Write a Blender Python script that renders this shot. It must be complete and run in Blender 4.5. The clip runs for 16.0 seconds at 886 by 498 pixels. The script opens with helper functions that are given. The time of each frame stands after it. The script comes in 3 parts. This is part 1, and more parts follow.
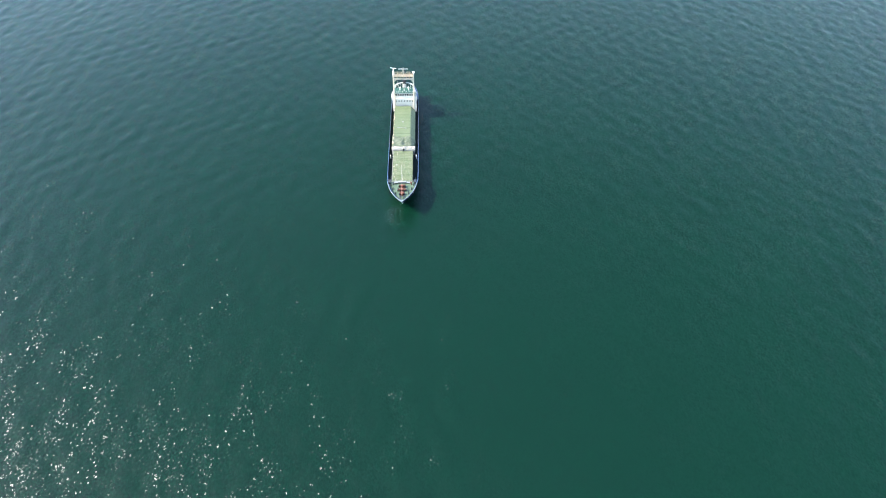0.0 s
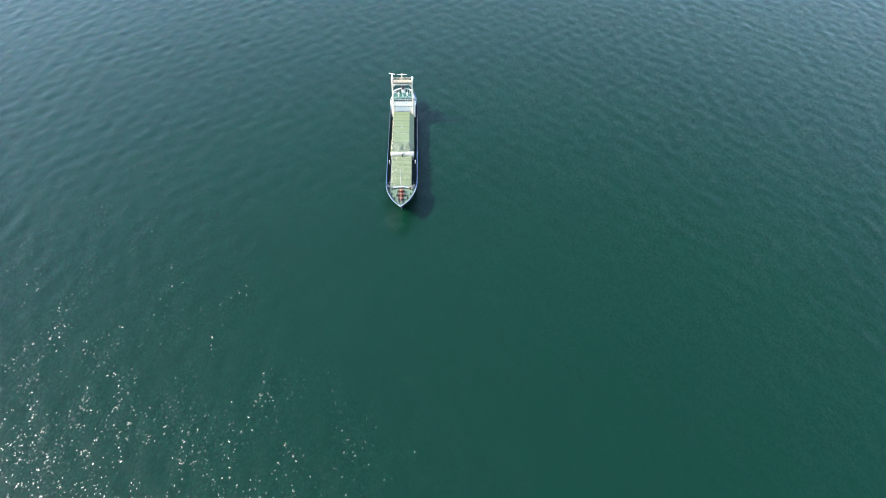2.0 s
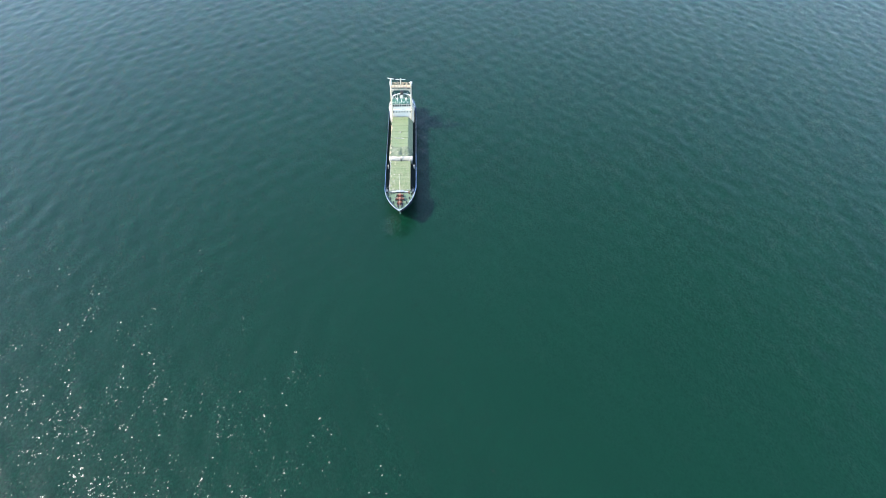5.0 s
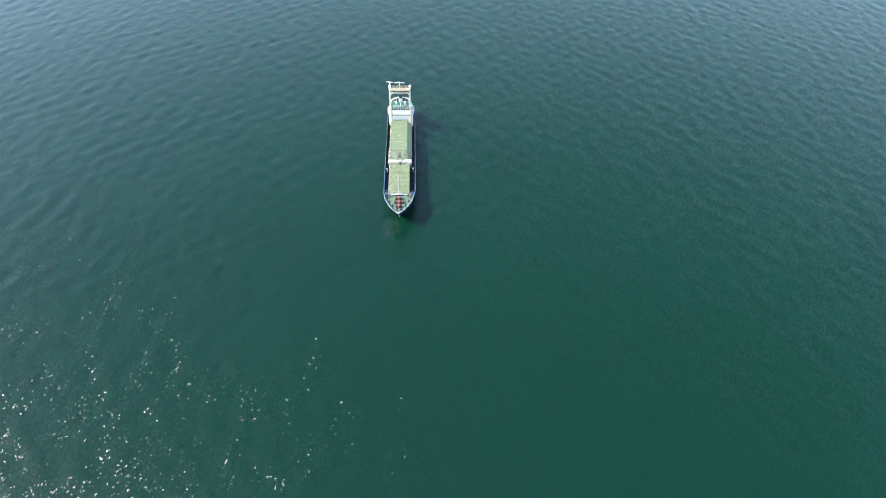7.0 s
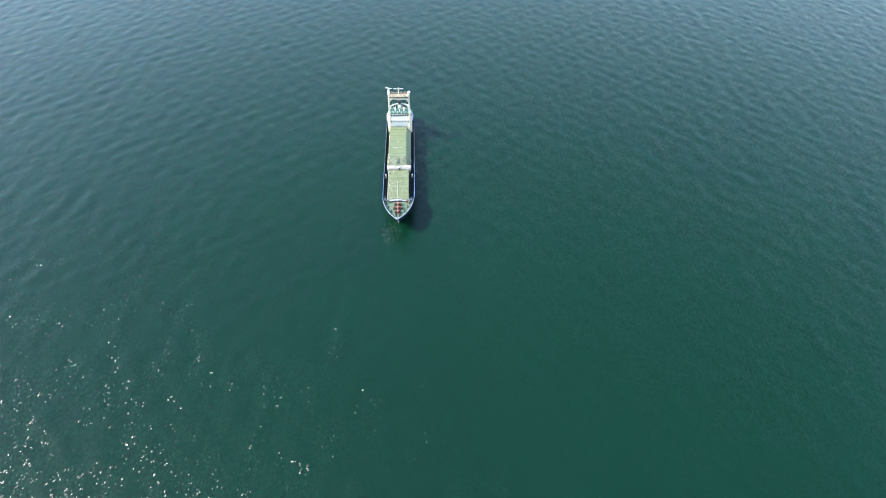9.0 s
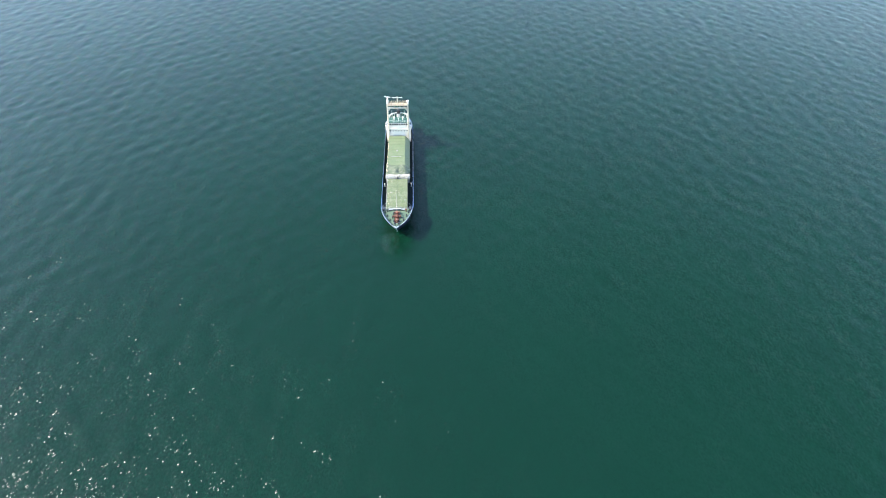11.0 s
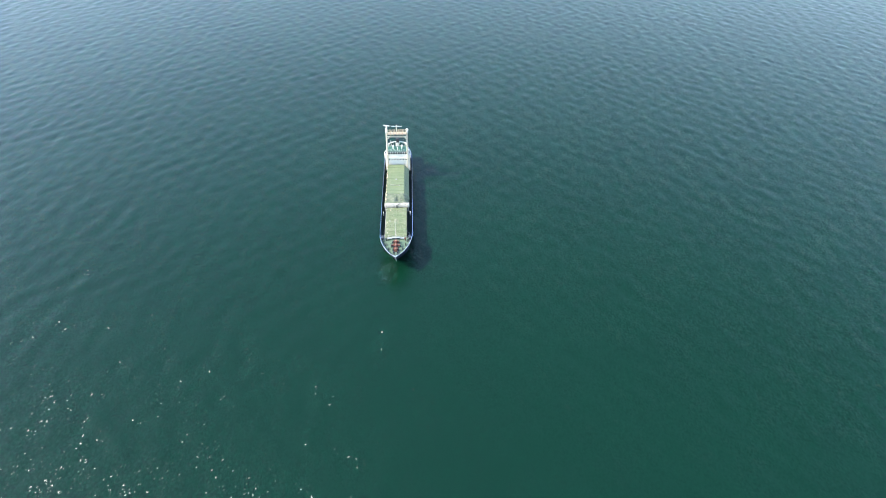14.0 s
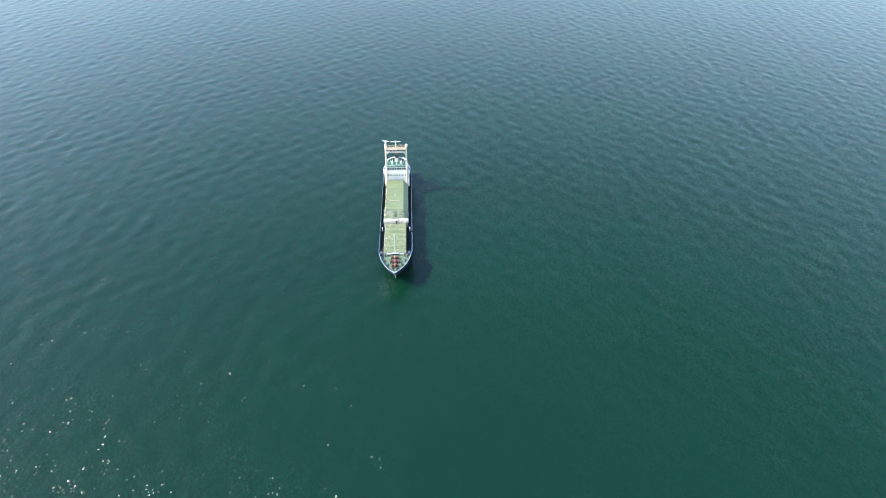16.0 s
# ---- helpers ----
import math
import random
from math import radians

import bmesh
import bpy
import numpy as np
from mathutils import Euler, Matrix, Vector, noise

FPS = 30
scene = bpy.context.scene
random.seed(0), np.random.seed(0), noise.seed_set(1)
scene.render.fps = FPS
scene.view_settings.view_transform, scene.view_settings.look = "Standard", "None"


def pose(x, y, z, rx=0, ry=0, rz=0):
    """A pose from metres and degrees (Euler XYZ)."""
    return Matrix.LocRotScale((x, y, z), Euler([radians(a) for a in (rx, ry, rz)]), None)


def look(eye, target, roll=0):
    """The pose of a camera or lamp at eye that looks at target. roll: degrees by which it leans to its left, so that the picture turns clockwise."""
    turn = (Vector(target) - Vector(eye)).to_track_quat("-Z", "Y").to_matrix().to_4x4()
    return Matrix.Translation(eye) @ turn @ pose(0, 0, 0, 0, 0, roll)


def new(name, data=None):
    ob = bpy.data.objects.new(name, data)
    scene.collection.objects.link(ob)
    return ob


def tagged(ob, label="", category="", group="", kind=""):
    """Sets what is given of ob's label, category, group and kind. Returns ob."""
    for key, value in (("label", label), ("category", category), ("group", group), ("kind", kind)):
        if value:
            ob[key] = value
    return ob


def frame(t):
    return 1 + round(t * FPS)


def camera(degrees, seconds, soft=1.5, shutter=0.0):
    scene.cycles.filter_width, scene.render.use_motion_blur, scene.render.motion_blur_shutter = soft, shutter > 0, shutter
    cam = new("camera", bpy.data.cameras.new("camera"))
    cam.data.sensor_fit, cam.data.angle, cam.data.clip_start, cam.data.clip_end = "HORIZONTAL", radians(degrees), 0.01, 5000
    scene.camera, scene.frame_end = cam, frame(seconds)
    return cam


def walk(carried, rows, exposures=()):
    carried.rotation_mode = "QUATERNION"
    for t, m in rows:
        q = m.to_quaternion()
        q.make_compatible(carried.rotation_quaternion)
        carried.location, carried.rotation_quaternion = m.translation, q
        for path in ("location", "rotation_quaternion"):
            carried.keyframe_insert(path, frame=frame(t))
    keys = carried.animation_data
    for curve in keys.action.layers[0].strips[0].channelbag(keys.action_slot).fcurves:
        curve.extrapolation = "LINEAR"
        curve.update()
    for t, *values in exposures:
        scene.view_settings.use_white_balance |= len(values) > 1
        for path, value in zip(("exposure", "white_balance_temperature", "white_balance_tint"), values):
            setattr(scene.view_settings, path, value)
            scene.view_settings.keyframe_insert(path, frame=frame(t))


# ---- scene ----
cam = camera(76.5, 16.0, soft=1.1)

def aim(turn, tilt, lean=1.00):
    """The camera's turn to the right of +y, its tilt below the horizon and its lean, in degrees."""
    return pose(0, 0, 0, 0, 0, -turn) @ pose(0, 0, 0, 90 - tilt) @ pose(0, 0, 0, 0, 0, lean)


PATH = [
    (0.0, pose(8.48, -139.27, 136.56) @ aim(2.357, 48.000)),
    (1.0, pose(8.36, -139.33, 135.50) @ aim(2.442, 47.485)),
    (2.0, pose(8.25, -139.40, 134.44) @ aim(2.545, 47.008)),
    (3.0, pose(8.12, -139.49, 133.39) @ aim(2.607, 46.605)),
    (4.0, pose(8.04, -139.58, 132.35) @ aim(2.689, 46.227)),
    (6.5, pose(7.88, -139.68, 129.75) @ aim(2.828, 45.235)),
    (7.5, pose(7.79, -139.64, 128.66) @ aim(2.933, 44.830)),
    (8.5, pose(7.68, -139.53, 127.53) @ aim(2.995, 44.277)),
    (9.0, pose(7.63, -139.43, 126.96) @ aim(3.027, 43.991)),
    (11.5, pose(7.52, -138.32, 123.96) @ aim(3.192, 42.260)),
    (12.0, pose(7.44, -137.90, 123.36) @ aim(3.234, 41.746)),
    (12.5, pose(7.35, -137.43, 122.76) @ aim(3.269, 41.150)),
    (13.0, pose(7.23, -136.92, 122.16) @ aim(3.297, 40.564)),
    (13.5, pose(7.10, -136.41, 121.55) @ aim(3.335, 39.997)),
    (14.0, pose(6.96, -135.90, 120.92) @ aim(3.379, 39.420)),
    (14.5, pose(6.83, -135.41, 120.29) @ aim(3.459, 38.866)),
    (15.0, pose(6.69, -134.96, 119.63) @ aim(3.508, 38.389)),
    (15.5, pose(6.55, -134.53, 118.97) @ aim(3.532, 37.960)),
    (16.0, pose(6.43, -134.12, 118.30) @ aim(3.591, 37.505)),
]
walk(cam, PATH, [(0.0, 2.19, 6500, 11), (16.0, 2.15, 6500, 11)])

# ---- world, sun and sky ----
SUN_EL, SUN_DIR = 43.0, (-0.991, -0.135)          # elevation in degrees, heading towards the sun
world = bpy.data.worlds.new("sky")
scene.world = world
world.use_nodes = True
wn = world.node_tree.nodes
wn.clear()
sky = wn.new("ShaderNodeTexSky")
sky.sky_type = "NISHITA"
sky.sun_disc = False
sky.sun_elevation = radians(SUN_EL)
sky.sun_rotation = math.atan2(SUN_DIR[0], SUN_DIR[1])
sky.air_density, sky.dust_density, sky.ozone_density = 1.2, 0.5, 3.0
back = wn.new("ShaderNodeBackground")
back.inputs["Strength"].default_value = 0.13
wout = wn.new("ShaderNodeOutputWorld")
world.node_tree.links.new(sky.outputs[0], back.inputs[0])
world.node_tree.links.new(back.outputs[0], wout.inputs[0])
sun = new("sun", bpy.data.lights.new("sun", "SUN"))
sun.data.energy, sun.data.angle, sun.data.color = 2.4, radians(0.53), (1.0, 0.965, 0.91)
ce = math.cos(radians(SUN_EL))
sun.matrix_world = look((SUN_DIR[0] * 300 * ce, SUN_DIR[1] * 300 * ce, 300 * math.sin(radians(SUN_EL))), (0, 0, 0))


# ---- materials ----
class Nodes:
    """A small wrapper round one node material."""

    def __init__(self, name):
        self.mat = bpy.data.materials.new(name)
        self.mat.use_nodes = True
        self.tree = self.mat.node_tree
        self.bsdf = self.tree.nodes["Principled BSDF"]
        self.coord = self.tree.nodes.new("ShaderNodeTexCoord").outputs["Object"]

    def link(self, a, b):
        self.tree.links.new(a, b)

    def math(self, op, a, b):
        n = self.tree.nodes.new("ShaderNodeMath")
        n.operation = op
        for i, v in enumerate((a, b)):
            if isinstance(v, (int, float)):
                n.inputs[i].default_value = v
            else:
                self.link(v, n.inputs[i])
        return n.outputs[0]

    def noise(self, scale, detail=3.0, rough=0.55, stretch=(1, 1, 1), turn=0.0, distort=0.0):
        m = self.tree.nodes.new("ShaderNodeMapping")
        m.inputs["Scale"].default_value = stretch
        m.inputs["Rotation"].default_value = (0, 0, radians(turn))
        self.link(self.coord, m.inputs["Vector"])
        n = self.tree.nodes.new("ShaderNodeTexNoise")
        n.inputs["Scale"].default_value = scale
        n.inputs["Detail"].default_value = detail
        n.inputs["Roughness"].default_value = rough
        n.inputs["Distortion"].default_value = distort
        self.link(m.outputs[0], n.inputs["Vector"])
        return n.outputs["Fac"]

    def ramp(self, fac, lo, hi):
        n = self.tree.nodes.new("ShaderNodeMapRange")
        n.inputs["From Min"].default_value = lo
        n.inputs["From Max"].default_value = hi
        self.link(fac, n.inputs["Value"])
        return n.outputs[0]

    def mix(self, fac, a, b):
        n = self.tree.nodes.new("ShaderNodeMix")
        n.data_type = "RGBA"
        if isinstance(fac, (int, float)):
            n.inputs[0].default_value = fac
        else:
            self.link(fac, n.inputs[0])
        for i, v in ((6, a), (7, b)):
            if isinstance(v, tuple):
                n.inputs[i].default_value = (*v, 1)
            else:
                self.link(v, n.inputs[i])
        return n.outputs[2]

    def bump(self, height, distance=1.0, strength=1.0):
        n = self.tree.nodes.new("ShaderNodeBump")
        n.inputs["Strength"].default_value = strength
        n.inputs["Distance"].default_value = distance
        self.link(height, n.inputs["Height"])
        self.link(n.outputs[0], self.bsdf.inputs["Normal"])

    def set(self, color=None, rough=None, metal=None):
        for key, v in (("Base Color", color), ("Roughness", rough), ("Metallic", metal)):
            if v is None:
                continue
            if isinstance(v, tuple):
                self.bsdf.inputs[key].default_value = (*v, 1)
            elif isinstance(v, (int, float)):
                self.bsdf.inputs[key].default_value = v
            else:
                self.link(v, self.bsdf.inputs[key])
        return self


def painted(name, color, worn, stain, rough=0.5, amount=0.62, stretch=(1, 1, 1), relief=0.01, sheen=0.5):
    """Marine paint: broad fading, small chips of a second colour and light unevenness."""
    m = Nodes(name)
    broad = m.ramp(m.noise(0.35, 4, 0.6, stretch), 0.35, 0.7)
    chips = m.ramp(m.noise(2.6, 5, 0.65, stretch), amount, amount + 0.1)
    rnd = m.tree.nodes.new("ShaderNodeObjectInfo").outputs["Random"]
    tone = m.mix(m.math("MULTIPLY", rnd, 0.35), m.mix(broad, color, worn), worn)
    m.set(m.mix(chips, tone, stain), rough)
    m.bsdf.inputs["Specular IOR Level"].default_value = sheen
    m.bump(m.noise(5.0, 3), relief)
    return m.mat


def water_material():
    """Sea water: light scattered back out of the depth, under a clear rippled surface."""
    m = Nodes("sea_water")
    t = m.tree
    t.nodes.remove(m.bsdf)
    broad = m.ramp(m.noise(0.012, 3, 0.5), 0.3, 0.7)
    depth = t.nodes.new("ShaderNodeSubsurfaceScattering")
    depth.falloff = "BURLEY"
    depth.inputs["Scale"].default_value = 0.7
    depth.inputs["Radius"].default_value = (0.6, 1.0, 1.0)
    m.link(m.mix(broad, (0.0006, 0.0156, 0.0067), (0.0008, 0.0171, 0.0075)), depth.inputs["Color"])
    up = t.nodes.new("ShaderNodeCombineXYZ")
    up.inputs[2].default_value = 1.0
    m.link(up.outputs[0], depth.inputs["Normal"])
    gust = m.ramp(m.noise(0.11, 3, 0.6, (1.0, 0.6, 1), 12), 0.38, 0.62)
    swell = m.math("MULTIPLY", m.noise(0.30, 2, 0.5, (1.0, 0.45, 1), 8), 0.50)
    chop = m.math("MULTIPLY", m.noise(0.75, 2, 0.5, (1.0, 0.7, 1), -20), 0.084)

    def relief(height):
        n = t.nodes.new("ShaderNodeBump")
        n.inputs["Strength"].default_value = 1.0
        n.inputs["Distance"].default_value = 1.0
        m.link(height, n.inputs["Height"])
        return n

    def facets(n, steep):
        """The small ripples: each facet leans by a slope of its own, steeper where the wind touches down."""
        total = n.outputs[0]
        for scale, share, turn in ((0.8, 0.45, -20), (2.0, 1.05, 25)):
            tex = m.noise(scale, 1.5, 0.55, (1.0, 0.75, 1), turn).node
            lean = t.nodes.new("ShaderNodeVectorMath")
            lean.operation = "SUBTRACT"
            m.link(tex.outputs["Color"], lean.inputs[0])
            lean.inputs[1].default_value = (0.5, 0.5, 0.5)
            flat = t.nodes.new("ShaderNodeVectorMath")
            flat.operation = "MULTIPLY"
            m.link(lean.outputs[0], flat.inputs[0])
            flat.inputs[1].default_value = (share, share, 0.0)
            grown = t.nodes.new("ShaderNodeVectorMath")
            grown.operation = "SCALE"
            m.link(flat.outputs[0], grown.inputs[0])
            m.link(steep, grown.inputs["Scale"])
            add = t.nodes.new("ShaderNodeVectorMath")
            m.link(total, add.inputs[0])
            m.link(grown.outputs[0], add.inputs[1])
            total = add.outputs[0]
        unit = t.nodes.new("ShaderNodeVectorMath")
        unit.operation = "NORMALIZE"
        m.link(total, unit.inputs[0])
        return unit

    def shine(rough, n, kind):
        g = t.nodes.new("ShaderNodeBsdfGlossy")
        g.distribution = kind
        g.inputs["Roughness"].default_value = rough
        m.link(n.outputs[0], g.inputs["Normal"])
        return g

    bump = relief(m.math("MULTIPLY", m.math("ADD", swell, chop), 0.24))
    fine = facets(bump, m.math("ADD", m.math("MULTIPLY", gust, 0.95), 0.92))
    gloss = t.nodes.new("ShaderNodeMixShader")
    gloss.inputs[0].default_value = 0.50
    m.link(shine(0.37, bump, "MULTI_GGX").outputs[0], gloss.inputs[1])
    m.link(shine(0.23, fine, "BECKMANN").outputs[0], gloss.inputs[2])
    fres = t.nodes.new("ShaderNodeFresnel")
    fres.inputs["IOR"].default_value = 1.34
    m.link(bump.outputs[0], fres.inputs["Normal"])
    mix = t.nodes.new("ShaderNodeMixShader")
    m.link(fres.outputs[0], mix.inputs[0])
    m.link(depth.outputs[0], mix.inputs[1])
    m.link(gloss.outputs[0], mix.inputs[2])
    m.link(mix.outputs[0], t.nodes["Material Output"].inputs["Surface"])
    return m.mat


def smear_material():
    """Pale smear: streaks of lighter colour that thin out to nothing at the rim."""
    m = Nodes("pale_smear")
    t = m.tree
    m.set((0.16, 0.24, 0.22), 0.7)
    sep = t.nodes.new("ShaderNodeSeparateXYZ")
    m.link(m.coord, sep.inputs[0])
    u = m.math("DIVIDE", m.math("ADD", sep.outputs[0], 2.6), 3.6)
    v = m.math("DIVIDE", m.math("ADD", sep.outputs[1], 0.6), 6.2)
    r = m.math("ADD", m.math("MULTIPLY", u, u), m.math("MULTIPLY", v, v))
    fall = m.ramp(r, 1.0, 0.0)
    streak = m.ramp(m.noise(0.7, 4, 0.7, (1.5, 0.5, 1), 20, 0.8), 0.42, 0.72)
    m.link(m.math("MULTIPLY", m.math("MULTIPLY", fall, streak), 0.055), m.bsdf.inputs["Alpha"])
    return m.mat


WATER = water_material()
HULL_NAVY = painted("hull_navy", (0.006, 0.011, 0.028), (0.009, 0.015, 0.034), (0.04, 0.03, 0.025), 0.6, 0.70, sheen=0.25)
PALE_BLUE = painted("pale_blue", (0.12, 0.21, 0.37), (0.18, 0.26, 0.38), (0.16, 0.16, 0.16), 0.45, 0.66)
GREY_BLUE = painted("grey_blue", (0.085, 0.12, 0.17), (0.13, 0.16, 0.19), (0.12, 0.12, 0.12), 0.5, 0.64)
HULL_BLUE = painted("hull_blue", (0.014, 0.040, 0.115), (0.022, 0.055, 0.14), (0.10, 0.07, 0.05), 0.6, 0.70, sheen=0.25)
WHITE = painted("white_paint", (0.72, 0.67, 0.57), (0.64, 0.595, 0.50), (0.450, 0.360, 0.262), 0.6, 0.72, sheen=0.2)
SHEET_WHITE = painted("sheet_white", (0.42, 0.385, 0.33), (0.30, 0.275, 0.225), (0.13, 0.12, 0.085), 0.8, 0.56, relief=0.04, sheen=0.2)
WORN_WHITE = painted("worn_white", (0.40, 0.385, 0.335), (0.31, 0.295, 0.24), (0.22, 0.195, 0.14), 0.6, 0.56)
BOW_WHITE = painted("bow_white", (0.290, 0.315, 0.325), (0.24, 0.28, 0.30), (0.234, 0.198, 0.157), 0.5, 0.60)
CREAM = painted("cream_paint", (0.558, 0.495, 0.375), (0.504, 0.432, 0.314), (0.432, 0.288, 0.175), 0.5, 0.66)
TAN = painted("tan_paint", (0.468, 0.342, 0.210), (0.522, 0.414, 0.279), (0.324, 0.180, 0.096), 0.6, 0.6)
HATCH_GREEN = painted("hatch_green", (0.110, 0.145, 0.064), (0.142, 0.170, 0.080), (0.184, 0.180, 0.112), 0.6, 0.54)
PALE_GREEN = painted("pale_green", (0.108, 0.144, 0.060), (0.155, 0.178, 0.088), (0.234, 0.234, 0.157), 0.7, 0.52)
TARP = painted("tarpaulin", (0.075, 0.100, 0.048), (0.135, 0.150, 0.092), (0.33, 0.30, 0.22), 0.8, 0.57, relief=0.05)
DECK_GREEN = painted("deck_green", (0.077, 0.126, 0.068), (0.108, 0.149, 0.087), (0.198, 0.180, 0.122), 0.6, 0.60)
ROOF_GREEN = painted("roof_green", (0.020, 0.082, 0.050), (0.032, 0.100, 0.064), (0.25, 0.3, 0.2), 0.55, 0.68)
# near-black green: the shade beside the hatches is put into this colour
SHADE_DARK = painted("shade_dark", (0.010, 0.017, 0.014), (0.014, 0.022, 0.018), (0.04, 0.030, 0.024), 0.8, 0.60, sheen=0.15)
RED_OXIDE = painted("red_oxide", (0.14, 0.042, 0.020), (0.11, 0.045, 0.028), (0.05, 0.03, 0.022), 0.6, 0.55)
DARK_STEEL = painted("dark_steel", (0.03, 0.04, 0.05), (0.05, 0.055, 0.06), (0.10, 0.07, 0.05), 0.5, 0.62)
GREY_STEEL = painted("grey_steel", (0.24, 0.26, 0.26), (0.32, 0.33, 0.31), (0.18, 0.13, 0.10), 0.5, 0.60)
BLACK = painted("black_paint", (0.015, 0.015, 0.016), (0.03, 0.03, 0.03), (0.05, 0.04, 0.035), 0.6, 0.66)
ORANGE = painted("orange_paint", (0.22, 0.070, 0.033), (0.18, 0.075, 0.042), (0.10, 0.04, 0.025), 0.5, 0.7)
SMEAR = smear_material()
GLASS = Nodes("window_glass").set((0.012, 0.018, 0.022), 0.06).mat


# ---- mesh helpers ----
def part(name, bm, material, parent=None, label=""):
    """Links a bmesh as one mesh object under its thing or part."""
    mesh = bpy.data.meshes.new(name)
    bm.normal_update()
    bm.to_mesh(mesh)
    bm.free()
    mesh.materials.append(material)
    ob = new(name, mesh)
    if parent:
        ob.parent = parent
    return tagged(ob, label)


def box(x0, x1, y0, y1, z0, z1, bevel=0.04, bm=None):
    bm = bm or bmesh.new()
    m = Matrix.Translation(((x0 + x1) / 2, (y0 + y1) / 2, (z0 + z1) / 2)) @ Matrix.Diagonal((x1 - x0, y1 - y0, z1 - z0, 1))
    made = bmesh.ops.create_cube(bm, size=1, matrix=m)["verts"]
    if bevel:
        edges = {e for v in made for e in v.link_edges}
        bmesh.ops.bevel(bm, geom=list(edges), offset=bevel, segments=1, affect="EDGES")
    return bm


def tube(a, b, r0, r1=None, seg=10, bm=None):
    """A round bar from a to b."""
    bm = bm or bmesh.new()
    a, b = Vector(a), Vector(b)
    d = b - a
    m = Matrix.Translation((a + b) / 2) @ d.to_track_quat("Z", "Y").to_matrix().to_4x4()
    bmesh.ops.create_cone(bm, cap_ends=True, segments=seg, radius1=r0, radius2=r0 if r1 is None else r1, depth=d.length, matrix=m)
    return bm


def ball(x, y, z, r, squash=1.0, bm=None):
    bm = bm or bmesh.new()
    m = Matrix.Translation((x, y, z)) @ Matrix.Diagonal((1, 1, squash, 1))
    made = bmesh.ops.create_uvsphere(bm, u_segments=14, v_segments=9, radius=r, matrix=m)["verts"]
    for f in {f for v in made for f in v.link_faces}:
        f.smooth = True
    return bm


def prism(outline, z0, z1, bm=None):
    """A plate with the given outline in plan."""
    bm = bm or bmesh.new()
    lo = [bm.verts.new((x, y, z0)) for x, y in outline]
    hi = [bm.verts.new((x, y, z1)) for x, y in outline]
    bm.faces.new(hi)
    bm.faces.new(lo[::-1])
    n = len(outline)
    for i in range(n):
        j = (i + 1) % n
        bm.faces.new((lo[i], lo[j], hi[j], hi[i]))
    bmesh.ops.recalc_face_normals(bm, faces=bm.faces)
    return bm


def railing(points, height, name, material, parent, step=1.5, r=0.03, rails=3, closed=False):
    """A guard rail with stanchions along a run of points."""
    bm = bmesh.new()
    pts = [Vector(p) for p in points]
    runs = list(zip(pts, pts[1:] + ([pts[0]] if closed else [])))
    for a, b in runs if closed else runs[:len(pts) - 1]:
        for k in range(rails):
            h = Vector((0, 0, height * (k + 1) / rails))
            tube(a + h, b + h, r * 0.8, seg=5, bm=bm)
        n = max(1, round((b - a).length / step))
        for i in range(n + 1):
            p = a.lerp(b, i / n)
            tube(p, p + Vector((0, 0, height)), r, seg=5, bm=bm)
    return part(name, bm, material, parent)


# ---- the sea ----
def sea():
    """One sheet of wind waves: fine round the ship, ever coarser towards the horizon."""
    rng = np.random.default_rng(7)

    def lines(lo, hi, step, far):
        mid = np.arange(lo, hi + step, step)
        grow, d, s = [], 0.0, step
        while d < far:
            s *= 1.13
            d += s
            grow.append(d)
        grow = np.array(grow)
        return np.concatenate([(mid[0] - grow)[::-1], mid, mid[-1] + grow])

    xs, ys = lines(-460, 460, 1.2, 4200), lines(-140, 500, 1.2, 4200)
    gap = np.maximum.outer(np.gradient(ys), np.gradient(xs))
    X, Y = np.meshgrid(xs, ys)
    Z = np.zeros_like(X)
    for i in range(70):
        lam = 3.6 * (11.0 / 3.6) ** rng.random()
        a = rng.normal(0.0, 0.75)
        k = 2 * math.pi / lam
        slope = 0.0068
        phase = k * (X * math.cos(a) + Y * math.sin(a)) + rng.random() * 6.283
        Z += slope / k * np.sin(phase) * np.clip(2.0 - 4.0 * gap / lam, 0, 1)
    ny, nx = X.shape
    verts = np.stack([X, Y, Z], -1).reshape(-1, 3).astype(np.float32)
    idx = np.arange(ny * nx).reshape(ny, nx)
    quads = np.stack([idx[:-1, :-1], idx[:-1, 1:], idx[1:, 1:], idx[1:, :-1]], -1).reshape(-1, 4).astype(np.int32)
    mesh = bpy.data.meshes.new("sea")
    mesh.vertices.add(len(verts))
    mesh.vertices.foreach_set("co", verts.ravel())
    mesh.loops.add(quads.size)
    mesh.loops.foreach_set("vertex_index", quads.ravel())
    mesh.polygons.add(len(quads))
    mesh.polygons.foreach_set("loop_start", np.arange(0, quads.size, 4, dtype=np.int32))
    mesh.polygons.foreach_set("use_smooth", np.ones(len(quads), dtype=bool))
    mesh.update(calc_edges=True)
    mesh.materials.append(WATER)
    return tagged(new("water", mesh), "dark teal open sea with small wind ripples", "sea", kind="structure")


SEA = sea()

# ---- the cargo ship: bow at y = -0.9, stern at y = 72 ----
BEAM, LENGTH, RAKE = 5.5, 72.0, 6.3
BERTH = (0.0, -0.2, -0.15)                          # where the ship lies; z: how far it floats above its light waterline


def half_deck(y):
    """Half breadth at the rail."""
    if y < 16:
        return max(0.03, BEAM * max(0.0, 1 - (1 - (y + 0.9) / 16.9) ** 2.7) ** 0.87)
    if y > 64:
        return BEAM * (1 - 0.25 * ((y - 64) / 8) ** 2)
    return BEAM


